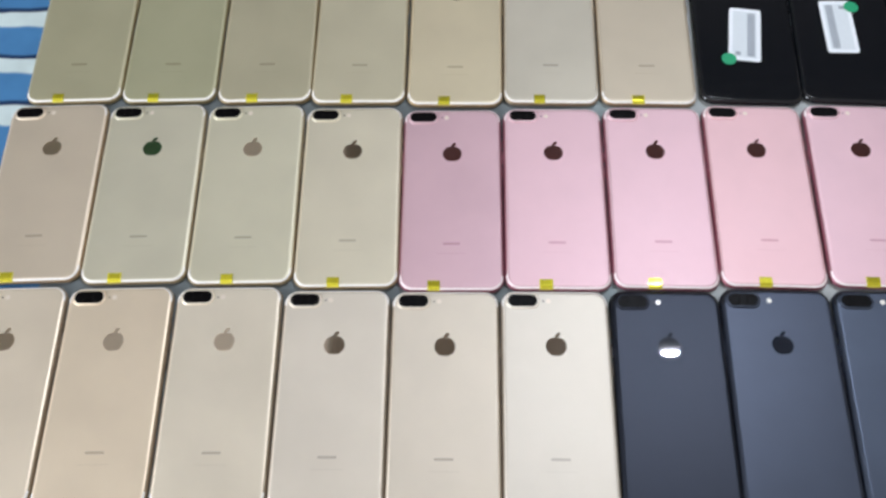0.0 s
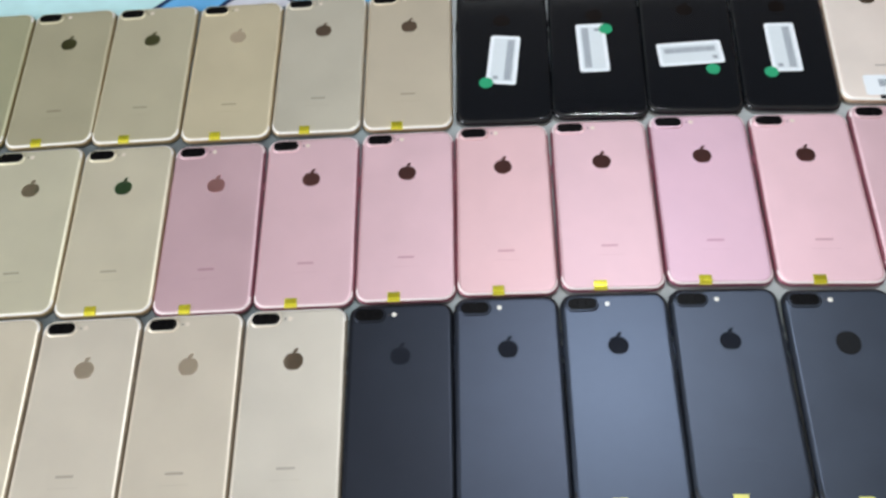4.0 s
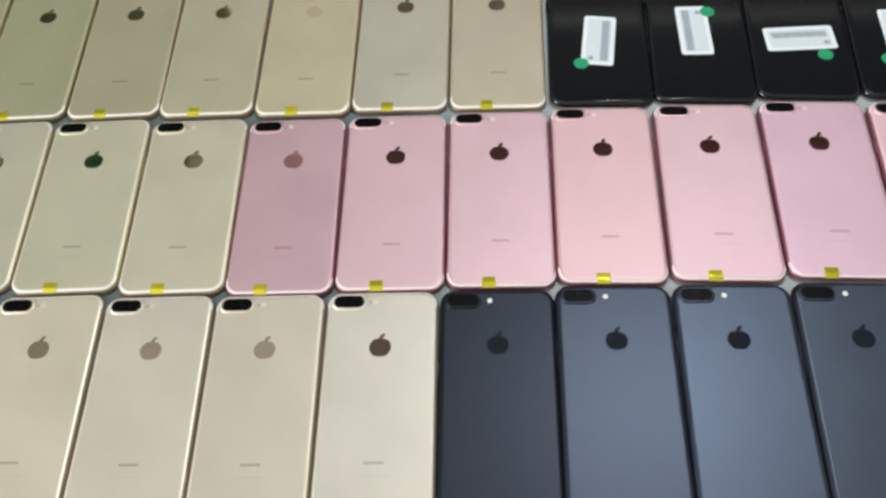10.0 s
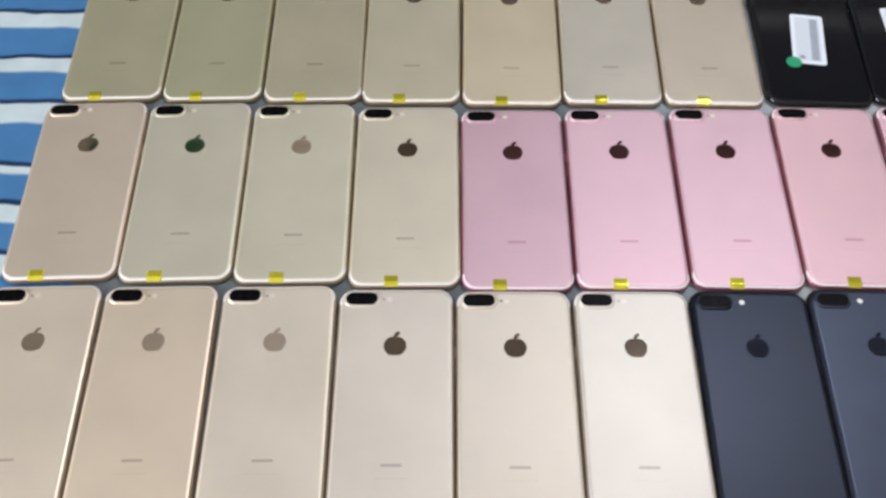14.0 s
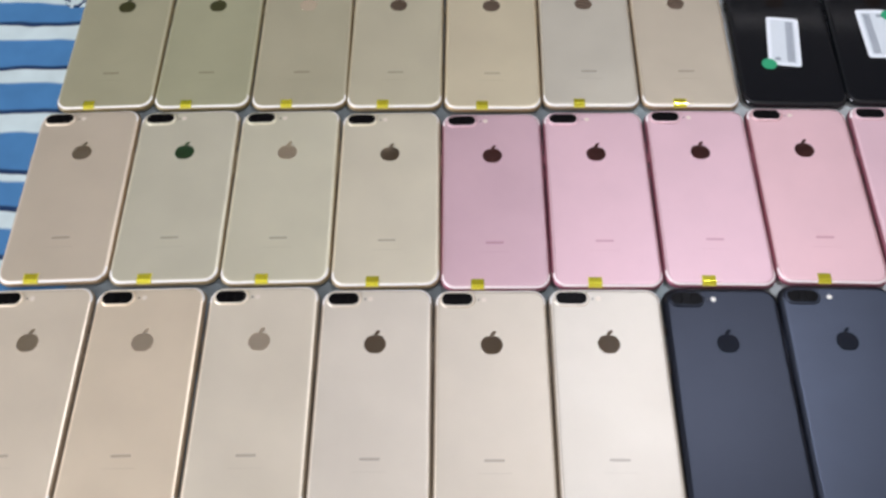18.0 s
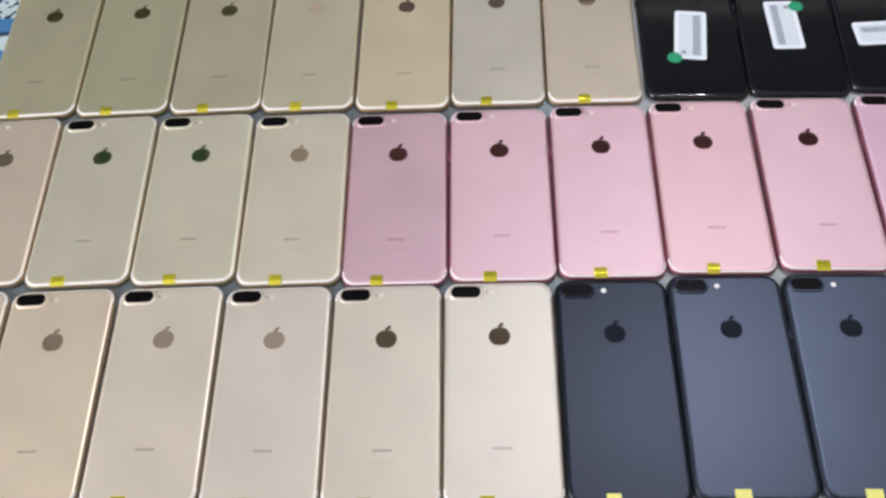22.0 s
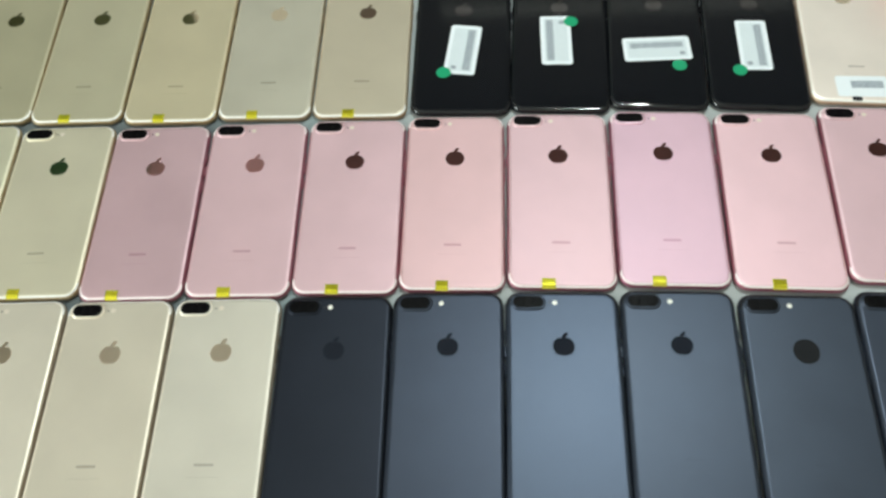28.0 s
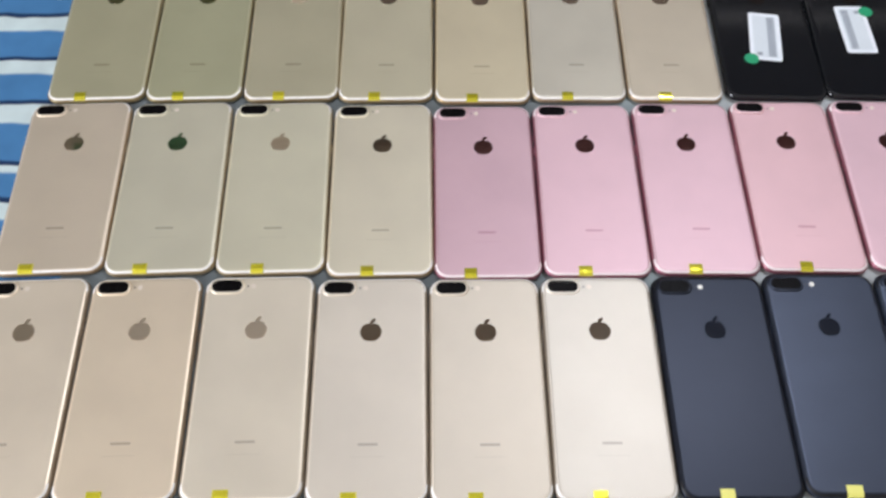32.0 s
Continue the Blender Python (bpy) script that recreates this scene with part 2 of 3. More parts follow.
def loft(rings, cap_low=True, cap_high=True, closed=True):
    """A skin over rings of equally many points, each ring a list of (x, y, z)."""
    bm = bmesh.new()
    rows = [[bm.verts.new(p) for p in ring] for ring in rings]
    n = len(rows[0])
    for a, b in zip(rows, rows[1:]):
        for i in range(n if closed else n - 1):
            j = (i + 1) % n
            bm.faces.new((a[i], a[j], b[j], b[i]))
    finish(bm)
    caps = [bm.faces.new(rows[0][::-1])] if cap_low else []
    caps += [bm.faces.new(rows[-1])] if cap_high else []
    bmesh.ops.recalc_face_normals(bm, faces=bm.faces)
    for f in caps:
        f.smooth = False
    return bm


def slab(w, h, r, z0, z1, edge=0.0002, seg=4, cx=0.0, cy=0.0, turn=0.0):
    """A rounded plate with a small chamfer on top."""
    c, s = math.cos(radians(turn)), math.sin(radians(turn))
    put = lambda pts, z: [(cx + x * c - y * s, cy + x * s + y * c, z) for x, y in pts]
    r = min(r, w / 2 - 1e-5, h / 2 - 1e-5)
    return loft([put(outline(w, h, r, seg), z0), put(outline(w, h, r, seg), z1 - edge),
                 put(outline(w - 2 * edge, h - 2 * edge, max(r - edge, 1e-5), seg), z1)])


def box(x0, x1, y0, y1, z0, z1):
    bm = bmesh.new()
    v = [bm.verts.new((x, y, z)) for z in (z0, z1) for y in (y0, y1) for x in (x0, x1)]
    for f in ((0, 1, 3, 2), (4, 6, 7, 5), (0, 4, 5, 1), (2, 3, 7, 6), (0, 2, 6, 4), (1, 5, 7, 3)):
        bm.faces.new([v[i] for i in f])
    return finish(bm, False)


# ---- the room ----
X0, X1, Y0, Y1, ZF, ZC = -1.15, 2.6, -2.2, 1.62, -0.76, 1.88
tagged(part("floor", box(X0, X1, Y0, Y1, ZF - 0.1, ZF), M_FLOOR), "plain beige tiled floor of the room", "floor", kind="structure")
# unseen ceiling areas, coloured and placed to set the emblems' reflections
XC = -0.055
# white up to YC is added to brighten the near phones
YC = 0.52
for nm, x0, x1, y0, y1, paint, text in (("ceiling", X0, X1, Y0, YC, M_CEIL_PALE, "plain white painted ceiling"), ("ceiling_2", XC, X1, YC, Y1, M_CEIL, "unseen brown-grey ceiling area that darkens the emblems"),
                                        ("ceiling_3", X0, XC, YC, 1.24, M_CEIL_PALE, "unseen white ceiling strip that brightens the emblems"), ("ceiling_4", -0.56, XC, 1.24, Y1, M_CEIL_PALE, "unseen white ceiling strip that brightens the emblems"),
                                        ("ceiling_5", -0.98, -0.56, 1.24, Y1, M_GREENWALL, "unseen green ceiling patch set for green emblem reflections"), ("ceiling_6", X0, -0.98, 1.24, Y1, M_CEIL_PALE, "unseen white ceiling corner set for pale emblem reflections")):
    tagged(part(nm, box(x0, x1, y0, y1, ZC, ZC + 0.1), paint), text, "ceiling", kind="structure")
# unseen window opening, made up to house the fill light
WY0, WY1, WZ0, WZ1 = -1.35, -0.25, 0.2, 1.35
wall = tagged(new("wall_west"), "plain cream painted wall with an added window opening", "wall", kind="structure")
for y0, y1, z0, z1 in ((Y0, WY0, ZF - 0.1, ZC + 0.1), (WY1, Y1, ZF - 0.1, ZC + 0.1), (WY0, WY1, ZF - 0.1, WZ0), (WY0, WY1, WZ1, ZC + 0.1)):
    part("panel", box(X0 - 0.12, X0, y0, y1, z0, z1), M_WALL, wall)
pane = tagged(new("window_1"), "unseen white framed window added for the fill light", "window", kind="structure")
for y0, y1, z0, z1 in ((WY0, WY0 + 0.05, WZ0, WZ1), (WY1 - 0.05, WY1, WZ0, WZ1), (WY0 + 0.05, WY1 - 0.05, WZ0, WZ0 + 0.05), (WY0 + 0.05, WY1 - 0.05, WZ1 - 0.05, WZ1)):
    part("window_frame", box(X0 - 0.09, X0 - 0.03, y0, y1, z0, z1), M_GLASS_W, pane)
for nm, b in ( ("wall_east", (X1, X1 + 0.12, Y0, Y1)),
              ("wall_south", (X0 - 0.12, X1 + 0.12, Y0 - 0.12, Y0)), ):
    tagged(part(nm, box(*b, ZF - 0.1, ZC + 0.1), M_WALL), "plain cream painted wall", "wall", kind="structure")

TOP, LOW_TOP = ZC + 0.1, 1.5
# unseen wall areas, coloured and bounded to tint what the phones reflect
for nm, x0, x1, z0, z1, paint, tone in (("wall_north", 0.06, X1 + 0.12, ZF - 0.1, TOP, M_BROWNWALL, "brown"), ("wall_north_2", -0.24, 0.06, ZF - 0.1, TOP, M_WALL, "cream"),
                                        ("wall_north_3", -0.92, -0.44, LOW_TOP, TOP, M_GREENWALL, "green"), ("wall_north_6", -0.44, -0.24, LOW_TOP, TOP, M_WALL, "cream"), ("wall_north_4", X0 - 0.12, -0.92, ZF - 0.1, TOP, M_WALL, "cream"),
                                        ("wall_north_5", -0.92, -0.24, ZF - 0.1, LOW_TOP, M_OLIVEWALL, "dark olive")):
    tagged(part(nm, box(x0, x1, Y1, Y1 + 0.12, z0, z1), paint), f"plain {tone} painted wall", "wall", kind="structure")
tagged(part("trim", box(0.5, 1.75, Y1 - 0.02, Y1, 1.252, 1.284), M_CEIL_PALE), "narrow white rail along the brown wall", "rail", kind="structure")

fitting = tagged(new("ceiling_light"), "short white tube lamp on a ceiling holder, switched on", "lamp")
fitting.location = (LAMP.x, LAMP.y, ZC)


def turned(profile, n=32):
    return loft([[(r * math.cos(a), r * math.sin(a), z) for a in np.linspace(0, 2 * math.pi, n, False)] for z, r in profile])


part("base", slab(0.27, 0.036, 0.006, -0.03, 0.0, 0.003), M_GLASS_W, fitting, "white metal batten")
for x in (-0.126, 0.126):
    part("holder", box(x - 0.005, x + 0.005, -0.011, 0.011, -0.114, -0.03), M_GLASS_W, fitting)
tube = part("tube", turned(((-0.121, 0.006), (-0.119, 0.0085), (0.119, 0.0085), (0.121, 0.006))), M_LAMPGLASS, fitting, "glowing white tube")
tube.matrix_basis = pose(0, 0, -0.1, 0, 90, 0)

# ---- table and sheet ----
table = tagged(new("table"), "dark brown wooden table under the patterned sheet", "table")
table.location = (0.5, 0.15, ZF)
HT = -ZF - 0.004
part("tabletop", slab(1.7, 1.25, 0.03, HT - 0.035, HT, 0.004), M_TABLE, table)
for sx in (-0.75, 0.75):
    for sy in (-0.55, 0.55):
        part("leg", box(sx - 0.03, sx + 0.03, sy - 0.03, sy + 0.03, 0, HT - 0.035), M_TABLE, table)


def sheet():
    bm = bmesh.new()
    xs, ys = np.linspace(-0.34, 0.963, 140), np.linspace(-0.46, 0.76, 124)
    grid = []
    for y in ys:
        row = []
        for x in xs:
            out = max(-0.012 - x, x - 0.975, -0.175 - y, y - 0.345, 0.0)
            k = min(out / 0.05, 1.0)
            z = 0.0035 * k * noise.noise((x * 9, y * 22, 0)) + 0.0015 * k * noise.noise((x * 40, y * 60, 3))
            row.append(bm.verts.new((x, y, max(z, -0.003))))
        grid.append(row)
    for a, b in zip(grid, grid[1:]):
        for i in range(len(a) - 1):
            bm.faces.new((a[i], a[i + 1], b[i + 1], b[i]))
    return finish(bm)


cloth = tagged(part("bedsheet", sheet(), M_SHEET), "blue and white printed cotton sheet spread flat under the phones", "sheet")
thick = cloth.modifiers.new("thickness", "SOLIDIFY")
thick.thickness, thick.offset = 0.0006, -1

# ---- phones ----
W, L, T, R = 0.0778, 0.1594, 0.0073, 0.0104
MARK_Y = L / 2 - 0.0428
# the rounded side as (height, distance in from the widest line): a tucked-in foot, then a quarter round up to the flat back
SHELL = [(0.0008, 0.0018), (0.0014, 0.0010), (0.0022, 0.0004)] + [
    (0.0035 + 0.0038 * math.sin(radians(a)), 0.0041 * (1 - math.cos(radians(a)))) for a in (0, 15, 30, 42, 54, 64, 72, 78, 84, 90)]
HIGH = 10


def shell_ring(z, d):
    return [(x, y, z) for x, y in outline(W - 2 * d, L - 2 * d, R - d * 0.8, 10)]


def band_mesh(end):
    """The plastic line that runs round one end of the shell, just proud of it. end: 1 top, -1 bottom."""
    rings = []
    for z, d in SHELL[6:9]:
        pts = outline(W - 2 * d, L - 2 * d, R - d * 0.8, 10)
        half = pts[:22] if end > 0 else pts[22:]
        x0, y0 = half[0]
        x1, y1 = half[-1]
        half = [(x0, y0 - end * 0.0015)] + half + [(x1, y1 - end * 0.0015)]
        rings.append([(x, y, z + 0.00012) for x, y in half])
    return loft(rings, False, False, closed=False)


def mark_mesh(z):
    """A plain rounded fruit shape."""
    n, pts = 36, []
    for i in range(n):
        a = 2 * math.pi * i / n
        r = 0.0072 * (1 - 0.13 * math.exp(-((a - math.pi / 2) / 0.35) ** 2) - 0.06 * math.exp(-((a - 1.5 * math.pi) / 0.3) ** 2))
        pts.append((1.02 * r * math.cos(a), 1.0 * r * math.sin(a)))
    return loft([[(x, y, z) for x, y in pts], [(x, y, z + 0.00006) for x, y in pts]])


def leaf_mesh(z):
    pts = []
    for i in range(14):
        a = 2 * math.pi * i / 14
        u, v = 0.0026 * math.cos(a), 0.0013 * math.sin(a)
        pts.append((0.0011 + 0.707 * (u - v), 0.0083 + 0.707 * (u + v)))
    return loft([[(x, y, z) for x, y in pts], [(x, y, z + 0.00006) for x, y in pts]])


def button(x, y, length, side):
    return slab(0.0008, length, 0.0004, 0.0025, 0.0047, 0.0003, 3, x + side * 0.0001, y)


def ribbon(cx, wide, reach, lift, start=0.0004):
    """A strip of paper stuck over the bottom edge of the shell, from start to reach metres in from the edge."""
    prof = [(d, z) for z, d in SHELL[4:] if start < d < reach] + [(reach, T)]
    if prof[0][0] > start + 0.0003:
        d1, z1 = prof[0]
        prof.insert(0, (start, z1 - (d1 - start) * 0.4))
    rings = []
    for d, z in prof:
        y = -L / 2 + d
        rings.append([(cx - wide / 2, y, z - 0.0001), (cx + wide / 2, y, z - 0.0001), (cx + wide / 2, y, z + lift), (cx - wide / 2, y, z + lift)])
    bm = loft(rings)
    for f in bm.faces:
        f.smooth = False
    return bm


def make_phone(shell, edge, side, band, glass, mark, printed, dark, low=7):
    """low: the ring of SHELL where the side frame ends and the edge strip begins."""
    ph = new("phone")
    part("body", loft([shell_ring(z, d) for z, d in SHELL[HIGH - 1:]], cap_low=False), shell, ph)
    part("edge", loft([shell_ring(z, d) for z, d in SHELL[low - 1:HIGH]], False, False), edge, ph)
    part("side_frame", loft([shell_ring(z, d) for z, d in SHELL[:low]], cap_high=False), side, ph)
    part("front_glass", loft([[(x, y, z) for x, y in outline(W - 2 * d, L - 2 * d, R - d, 6)] for z, d in ((0, 0.0026), (0.0007, 0.0017), (0.0009, 0.0017))]), glass, ph)
    for end in (1, -1):
        part("antenna_band", band_mesh(end), band, ph)
    bx, by = -W / 2 + 0.0158, L / 2 - (0.0096 if dark else 0.0086)
    bump = part("camera_bump", loft([[(bx + x, by + y, z) for x, y in outline(w, h, h / 2 - 1e-4, 8)]
                                     for z, w, h in ((0.0070, 0.0250, 0.0130), (0.0076, 0.0242, 0.0122), (0.0082, 0.0230, 0.0110), (0.0084, 0.0218, 0.0098))]), edge, ph)
    part("camera_glass", slab(0.0213, 0.0093, 0.0046, 0.0083, 0.0086, 0.0002, 8, bx, by), M_LENS, bump, "black glass camera window")
    for dx in (-0.0057, 0.0057):
        part("lens_ring", loft([[(bx + dx + r * math.cos(a), by + r * math.sin(a), z) for a in np.linspace(0, 2 * math.pi, 18, False)]
                                for z, r in ((0.0085, 0.0036), (0.00875, 0.0034), (0.00875, 0.0026))], False, False), M_LENS_RING, bump)
    part("flash", slab(0.0036, 0.0036, 0.0018, 0.0071, 0.00745, 0.0001, 5, bx + 0.0184, by), M_FLASH if dark else M_FLASH_SOFT, ph, "round white camera flash")
    part("microphone", slab(0.0014, 0.0014, 0.0007, 0.0071, 0.00735, 0.0001, 4, bx + 0.0146, by), M_MIC, ph)
    m = Matrix.Translation((0, MARK_Y, 0))
    for maker in (mark_mesh, leaf_mesh):
        ob = part("emblem" if maker is mark_mesh else "emblem_tip", maker(0.00731), mark, ph)
        ob.matrix_basis = m
    part("wordmark", slab(0.0128, 0.0018, 0.0005, 0.0072, 0.00734, 0.00002, 2, 0, -L / 2 + 0.0380), printed, ph, "thin printed bar")
    part("small_print", slab(0.021, 0.0003, 0.0001, 0.0072, 0.00734, 0.00002, 2, 0, -L / 2 + 0.0300), printed, ph, "hair-thin printed line")
    for y, n in ((0.0475, 0.0062), (0.0345, 0.0095), (0.0215, 0.0095)):
        part("side_button", button(W / 2, y, n, 1), shell, ph)
    part("side_button", button(-W / 2, 0.0345, 0.0095, -1), shell, ph)
    return ph


KINDS = {
    "g": (make_phone(M_METAL, M_EDGE, M_SIDE, M_BAND, M_GLASS_W, M_LOGO_GOLD, M_METAL, False), "gold aluminium smartphone lying face down"),
    "r": (make_phone(M_METAL, M_EDGE, M_SIDE, M_BAND_ROSE, M_GLASS_W, M_LOGO_ROSE, M_METAL, False, 8), "rose pink aluminium smartphone lying face down"),
}
W = 0.0773
KINDS.update({
    "n": (make_phone(M_METAL, M_EDGE, M_SIDE, M_BAND, M_GLASS_W, M_LOGO_GOLD, M_METAL, False, 8), KINDS["g"][1]),
})
W = 0.0784
KINDS.update({
    "k": (make_phone(M_MATTE, M_MATTE, M_MATTE, M_BAND_DARK, M_GLASS_B, M_LOGO_DARK, M_MATTE, True), "matte black aluminium smartphone lying face down"),
})
L = 0.1560
W = 0.0798  # the glossy ones are made wider and shorter to fit the camera's view
KINDS.update({
    "j": (make_phone(M_JET, M_JET, M_JET, M_BAND_DARK, M_GLASS_B, M_JET_MARK, M_JET, True), "glossy jet black smartphone lying face down"),
})
L = 0.1594
GOLD, ROSE, BLACK, JET = srgb(0.82, 0.78, 0.705), srgb(0.84, 0.706, 0.735), srgb(0.264, 0.29, 0.343), srgb(0.082, 0.091, 0.111)
BASE = {"g": GOLD, "r": ROSE, "k": BLACK, "j": JET}


def tint(c, r, g, b):
    return (c[0] * r, c[1] * g, c[2] * b, 1)


# each phone's finish, and its shade against the common one (red, green, blue); dimmer, greener reflections on the far
# golds are painted in
ROW_FAR = "gggggggjjjjg"
ROW_MID = "ggggrrrrrrrr"
ROW_NEAR = "ggggggkkkkkk"
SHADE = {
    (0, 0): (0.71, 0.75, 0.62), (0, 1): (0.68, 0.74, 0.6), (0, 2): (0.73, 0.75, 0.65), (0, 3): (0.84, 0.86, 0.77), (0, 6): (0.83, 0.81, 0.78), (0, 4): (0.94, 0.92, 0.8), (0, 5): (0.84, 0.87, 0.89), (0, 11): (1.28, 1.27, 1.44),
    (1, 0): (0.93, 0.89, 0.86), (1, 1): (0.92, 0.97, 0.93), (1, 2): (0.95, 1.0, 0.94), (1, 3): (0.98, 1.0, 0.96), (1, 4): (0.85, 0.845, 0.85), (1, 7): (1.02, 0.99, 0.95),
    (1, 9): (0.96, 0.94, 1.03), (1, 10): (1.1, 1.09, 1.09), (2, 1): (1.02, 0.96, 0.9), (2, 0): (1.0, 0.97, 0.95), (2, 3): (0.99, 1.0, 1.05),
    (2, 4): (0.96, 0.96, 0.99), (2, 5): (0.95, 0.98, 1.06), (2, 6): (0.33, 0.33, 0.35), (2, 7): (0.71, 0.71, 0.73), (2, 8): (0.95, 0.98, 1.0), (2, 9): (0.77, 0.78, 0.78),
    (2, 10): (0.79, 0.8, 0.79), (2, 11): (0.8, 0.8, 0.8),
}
# scales for part colours: highlights painted into edges and bumps, gap shade into sides and buttons; fainter print
PART_SCALE = {("g", "edge"): (1.36, 1.36, 1.36), ("r", "edge"): (1.25, 1.28, 1.26), ("g", "camera_bump"): (1.36, 1.36, 1.36), ("r", "camera_bump"): (1.25, 1.28, 1.26),
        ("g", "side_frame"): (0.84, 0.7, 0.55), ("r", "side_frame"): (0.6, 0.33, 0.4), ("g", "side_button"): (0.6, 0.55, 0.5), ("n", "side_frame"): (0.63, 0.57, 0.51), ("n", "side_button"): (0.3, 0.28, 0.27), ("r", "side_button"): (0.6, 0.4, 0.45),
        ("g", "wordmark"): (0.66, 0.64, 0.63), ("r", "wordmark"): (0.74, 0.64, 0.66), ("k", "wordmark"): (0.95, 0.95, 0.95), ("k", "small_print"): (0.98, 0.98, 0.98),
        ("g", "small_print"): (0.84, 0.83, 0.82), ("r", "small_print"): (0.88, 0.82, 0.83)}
# where the emblem of each phone lies (mm), how far it leans (mm in 100 mm) and where its yellow sticker sits (mm from its middle line)
MARK_X = ((36.8, 116.9, 196.0, 274.5, 354.5, 433.6, 512.2, 596, 679, 760, 841, 921),
          (35.8, 116.2, 196.1, 275.3, 353.5, 432.3, 511.1, 589.3, 669.2, 749.9, 831.4, 912.6),
          (38.6, 116.8, 195.6, 273.6, 351.3, 428.9, 507.1, 585.2, 664.3, 743.8, 824.4, 903.5))
MARK_AT_Y = ((274.5, 275.2, 275.4, 274.8, 273.3, 275.3, 275, 275.4, 275.8, 277, 275, 280),
             (112.8, 113.1, 113.2, 111.4, 109.6, 111.4, 113, 115, 115.8, 116.7, 113.2, 117),
             (-50.3, -49.3, -48.1, -49.6, -49.7, -48.5, -47.5, -45.2, -45.4, -45.2, -49.3, -48))
LEAN_FAR = (-4, -3, -2.8, -1.2, 0, 0.8, 1, 2.4, 4.6, 6, 6.8, 7.5)
STICKER = ((-11.6, -12, -9.8, -9.2, -8.5, -9.7, -9, 0, 0, 0, 0, 0),
           (-14, -12.7, -8.7, -9, -12.8, -9.2, -8.8, -7, -9.6, -11.4, -9, -10),
           (-11, -11, -12.1, -11, -10, -10.4, -10.2, -9.3, -9.5, -9.6, -10, -10))
rng = random.Random(7)
for row, code in enumerate((ROW_FAR, ROW_MID, ROW_NEAR)):
    for col, kind in enumerate(code):
        slope = (LEAN_FAR[col], (col - 5.3) * 0.9, (col - 5.5) * 0.75)[row] / 100
        lean = -math.degrees(math.atan(slope))
        cx = MARK_X[row][col] / 1000 - slope * MARK_Y
        cy = MARK_AT_Y[row][col] / 1000 - MARK_Y
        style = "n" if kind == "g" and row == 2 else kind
        proto, text = KINDS[style]
        # each is stretched in width to fit the camera's view, leaving a gap of about a millimetre
        near = [abs(MARK_X[row][i] - MARK_X[row][col]) for i in (col - 1, col + 1) if 0 <= i < len(code)]
        wide = min(sum(near) / len(near) / 80.8, 1.03) if kind == "j" else min(max(min(near) / 78.8, 0.995), 1.03)
        m = pose(cx, cy, 0.0003, 0, 0, lean) @ Matrix.Diagonal((wide, 1, 1, 1))
        ph = copy_thing(proto, m)
        # dimmer light on far golds, brighter on near ones, is put into colour
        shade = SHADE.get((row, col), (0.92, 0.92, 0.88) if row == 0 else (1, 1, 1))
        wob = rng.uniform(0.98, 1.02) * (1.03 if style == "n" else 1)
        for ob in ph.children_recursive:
            # edge highlight and gap shade go into the part's own colour
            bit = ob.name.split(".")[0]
            part_scale = PART_SCALE.get((style, bit), PART_SCALE.get((kind, bit), (1, 1, 1)))
            ob.color = tint(BASE[kind], *(s * wob * w for s, w in zip(shade, part_scale)))
        note = ""
        # yellow strip over the bottom edge
        if kind in "grk" and (row, col) != (0, 11):
            sx = STICKER[row][col] / 1000
            paper = M_YELLOW_PALE if kind == "k" else M_YELLOW
            strip = part("sticker", ribbon(sx, 0.0096 + rng.uniform(-0.0008, 0.0008), 0.0080, 0.0003), paper, ph, "small yellow paper sticker")
            if kind != "k":
                part("foil_patch", ribbon(sx, 0.0090, 0.0078, 0.0004, 0.0012), M_FOIL, strip)
            note = " with a yellow sticker"
        tagged(ph, text + note, "phone", "phones laid out in rows")
        ph["spot"] = f"{row}{col}"

for proto, _ in KINDS.values():
    for ob in list(proto.children_recursive) + [proto]:
        bpy.data.objects.remove(ob)

PHONES = {ob["spot"]: ob for ob in scene.objects if "spot" in ob}
for ob in PHONES.values():
    del ob["spot"]


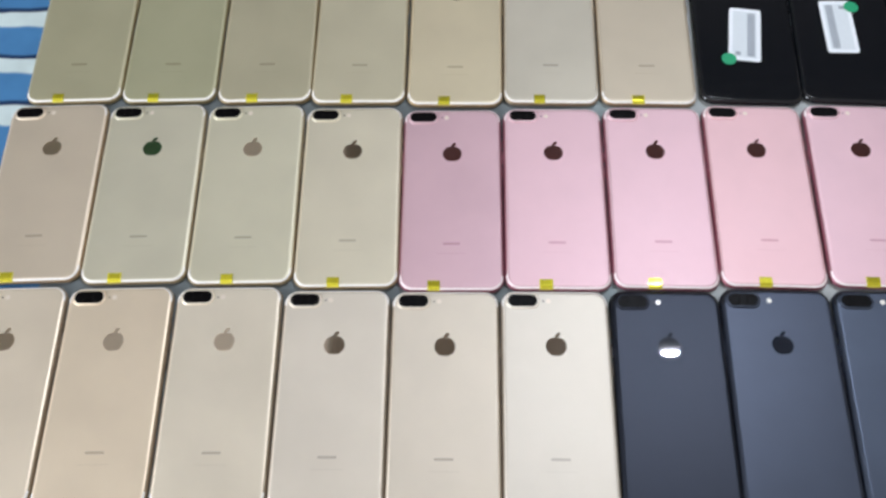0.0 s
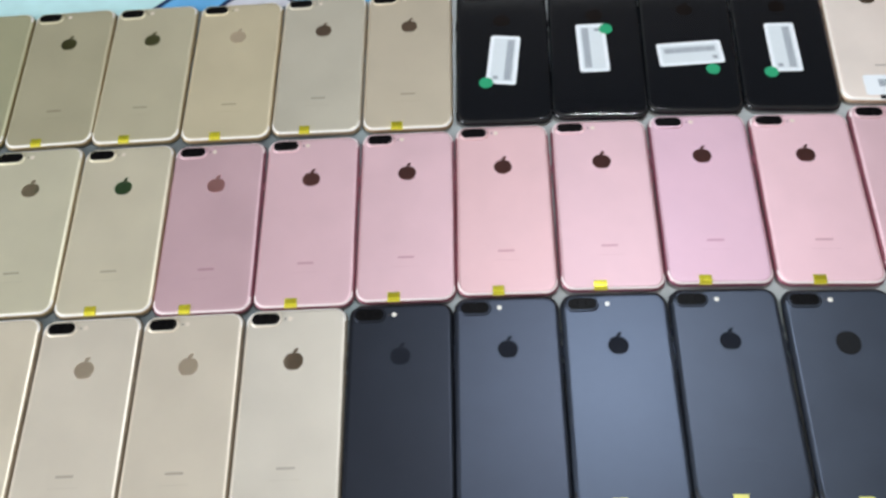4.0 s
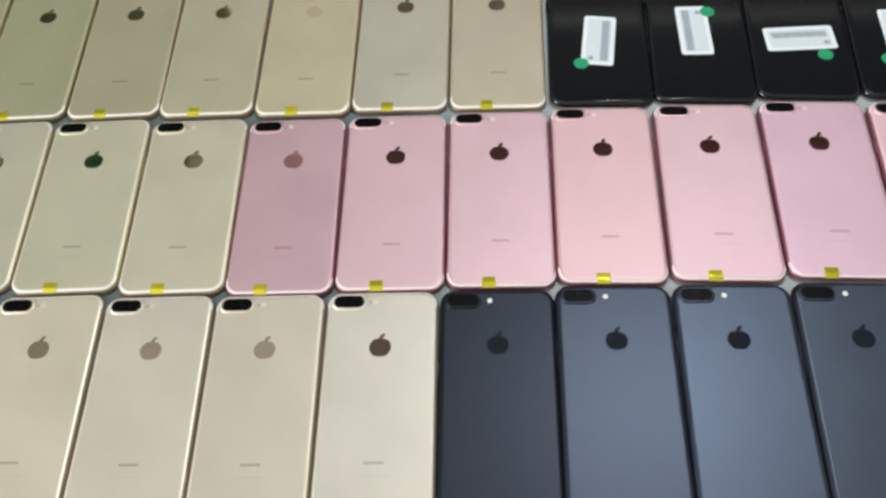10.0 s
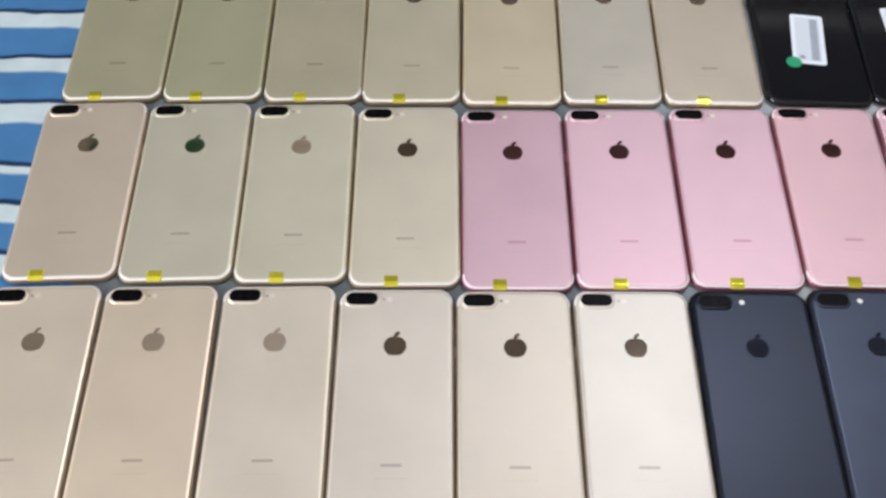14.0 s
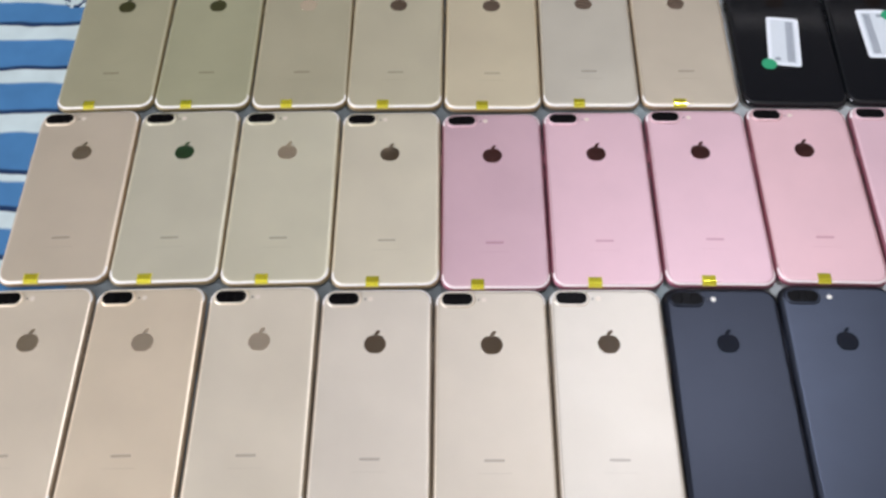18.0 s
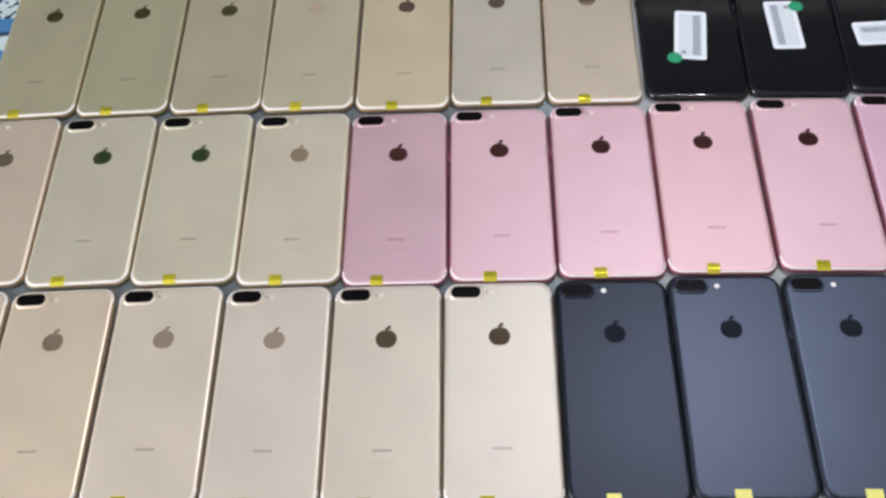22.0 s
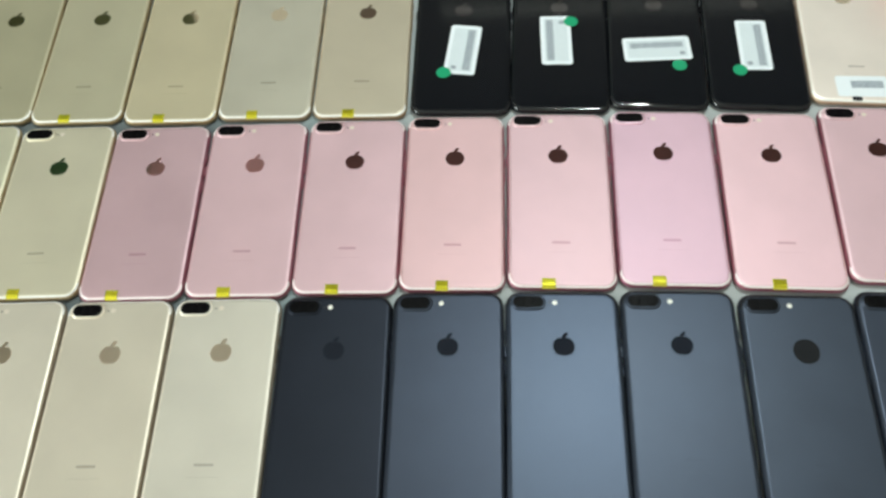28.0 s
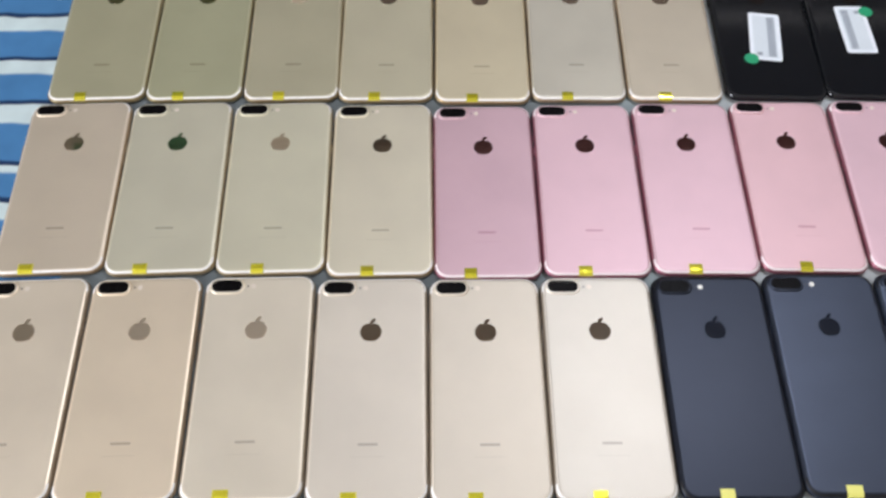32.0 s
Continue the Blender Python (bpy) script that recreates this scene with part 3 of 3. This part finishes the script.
def paper_label(spot, x, y, w, h, turn, dot, bar):
    """A white barcode label with unreadable print, and a green dot stuck over one corner."""
    ph = PHONES[spot]
    m = pose(x, y, 0.0074, 0, 0, turn)
    lab = part("paper_label", slab(w, h, 0.0026, 0, 0.00015, 0.00005, 5), M_LABEL, ph, "white paper barcode label")
    lab.matrix_basis = m
    bx, by, bw, bh = bar
    if h > 0.022:
        part("printed_panel", slab(w - 0.0065, h - 0.0065, 0.001, 0.0001, 0.00018, 0.00002, 2), M_PANEL, lab, "pale grey printed panel")
    n = 26
    for i in range(n):
        wide = bw / n * (0.7 + 0.25 * ((i * 7) % 5) / 5)
        if bw >= bh:
            part("bar", slab(wide, bh, 0.0001, 0.0001, 0.00024, 0.00002, 1, bx - bw / 2 + (i + 0.5) * bw / n, by), M_BARS, lab)
        else:
            part("bar", slab(bw, bh / n * 0.82, 0.0001, 0.0001, 0.00024, 0.00002, 1, bx, by - bh / 2 + (i + 0.5) * bh / n), M_BARS, lab)
    if dot:
        dx, dy = dot
        c, s = math.cos(radians(turn)), math.sin(radians(turn))
        px, py = dx * c + dy * s, dy * c - dx * s
        part("printed_mark", slab(0.0042, 0.0036, 0.0006, 0.0001, 0.00024, 0.00002, 2, math.copysign(w / 2 - 0.0075, px), math.copysign(h / 2 - 0.0072, py)), M_BARS, lab, "small grey printed square")
        part("dot_sticker", slab(0.0118, 0.0118, 0.00589, 0.0077, 0.0079, 0.0001, 8, x + dx, y + dy), M_GREEN, ph, "round green sticker")


paper_label("07", 0.0004, -0.0092, 0.0255, 0.0555, -6, (-0.0150, -0.0260), (0.005, 0.0, 0.006, 0.046))
paper_label("08", -0.0030, -0.0010, 0.0255, 0.0555, 2, (0.0125, 0.0215), (-0.005, 0.0, 0.006, 0.046))
paper_label("09", 0.0005, -0.0145, 0.0555, 0.026, 5, (0.0175, -0.0180), (0.0, 0.004, 0.044, 0.006))
paper_label("0" + "10", -0.0005, -0.0105, 0.0255, 0.0555, 1.5, (-0.0135, -0.0285), (0.005, 0.0, 0.006, 0.046))
paper_label("0" + "11", 0.0020, -0.0630, 0.041, 0.0215, 2, None, (0.0035, 0.002, 0.025, 0.0075))
part("tape_scrap", slab(0.0075, 0.0045, 0.001, 0.0071, 0.00745, 0.0001, 3, -0.0040, -0.0758), M_SMUDGE, PHONES["0" + "11"], "scrap of dark tape at the edge")
PHONES["0" + "11"]["label"] = "pale gold aluminium smartphone lying face down with a white paper label"
for spot in ("07", "08", "09", "0" + "10"):
    PHONES[spot]["label"] = "glossy jet black smartphone with a white barcode label and green dot"
for ob in list(PHONES["2" + "10"].children):
    if ob.name.startswith("emblem"):
        bpy.data.objects.remove(ob)
part("round_sticker", slab(0.0172, 0.0180, 0.0085, 0.0072, 0.00745, 0.0001, 12, 0.0010, MARK_Y - 0.0008), M_SMUDGE, PHONES["2" + "10"], "round dark sticker over the emblem")

# ---- orange box beside the far row ----
crate = tagged(new("plastic_box"), "orange plastic box beside the phones, its shadow built as a slab", "box")
crate.matrix_basis = pose(1.0665, 0.352, -0.004, 0, 0, -4.3)
# wide dark slab stands in for the shadow at the box's foot
part("base", slab(0.204, 0.224, 0.008, 0.0, 0.007, 0.002), M_BOX_SHADE, crate, "dark brown slab in place of the box's shadow")
part("wall", slab(0.196, 0.198, 0.006, 0.007, 0.022, 0.001), M_RUST, crate, "dark rust-red side wall")
part("lid", slab(0.206, 0.206, 0.004, 0.022, 0.031, 0.003), M_ORANGE, crate, "bright orange lid")
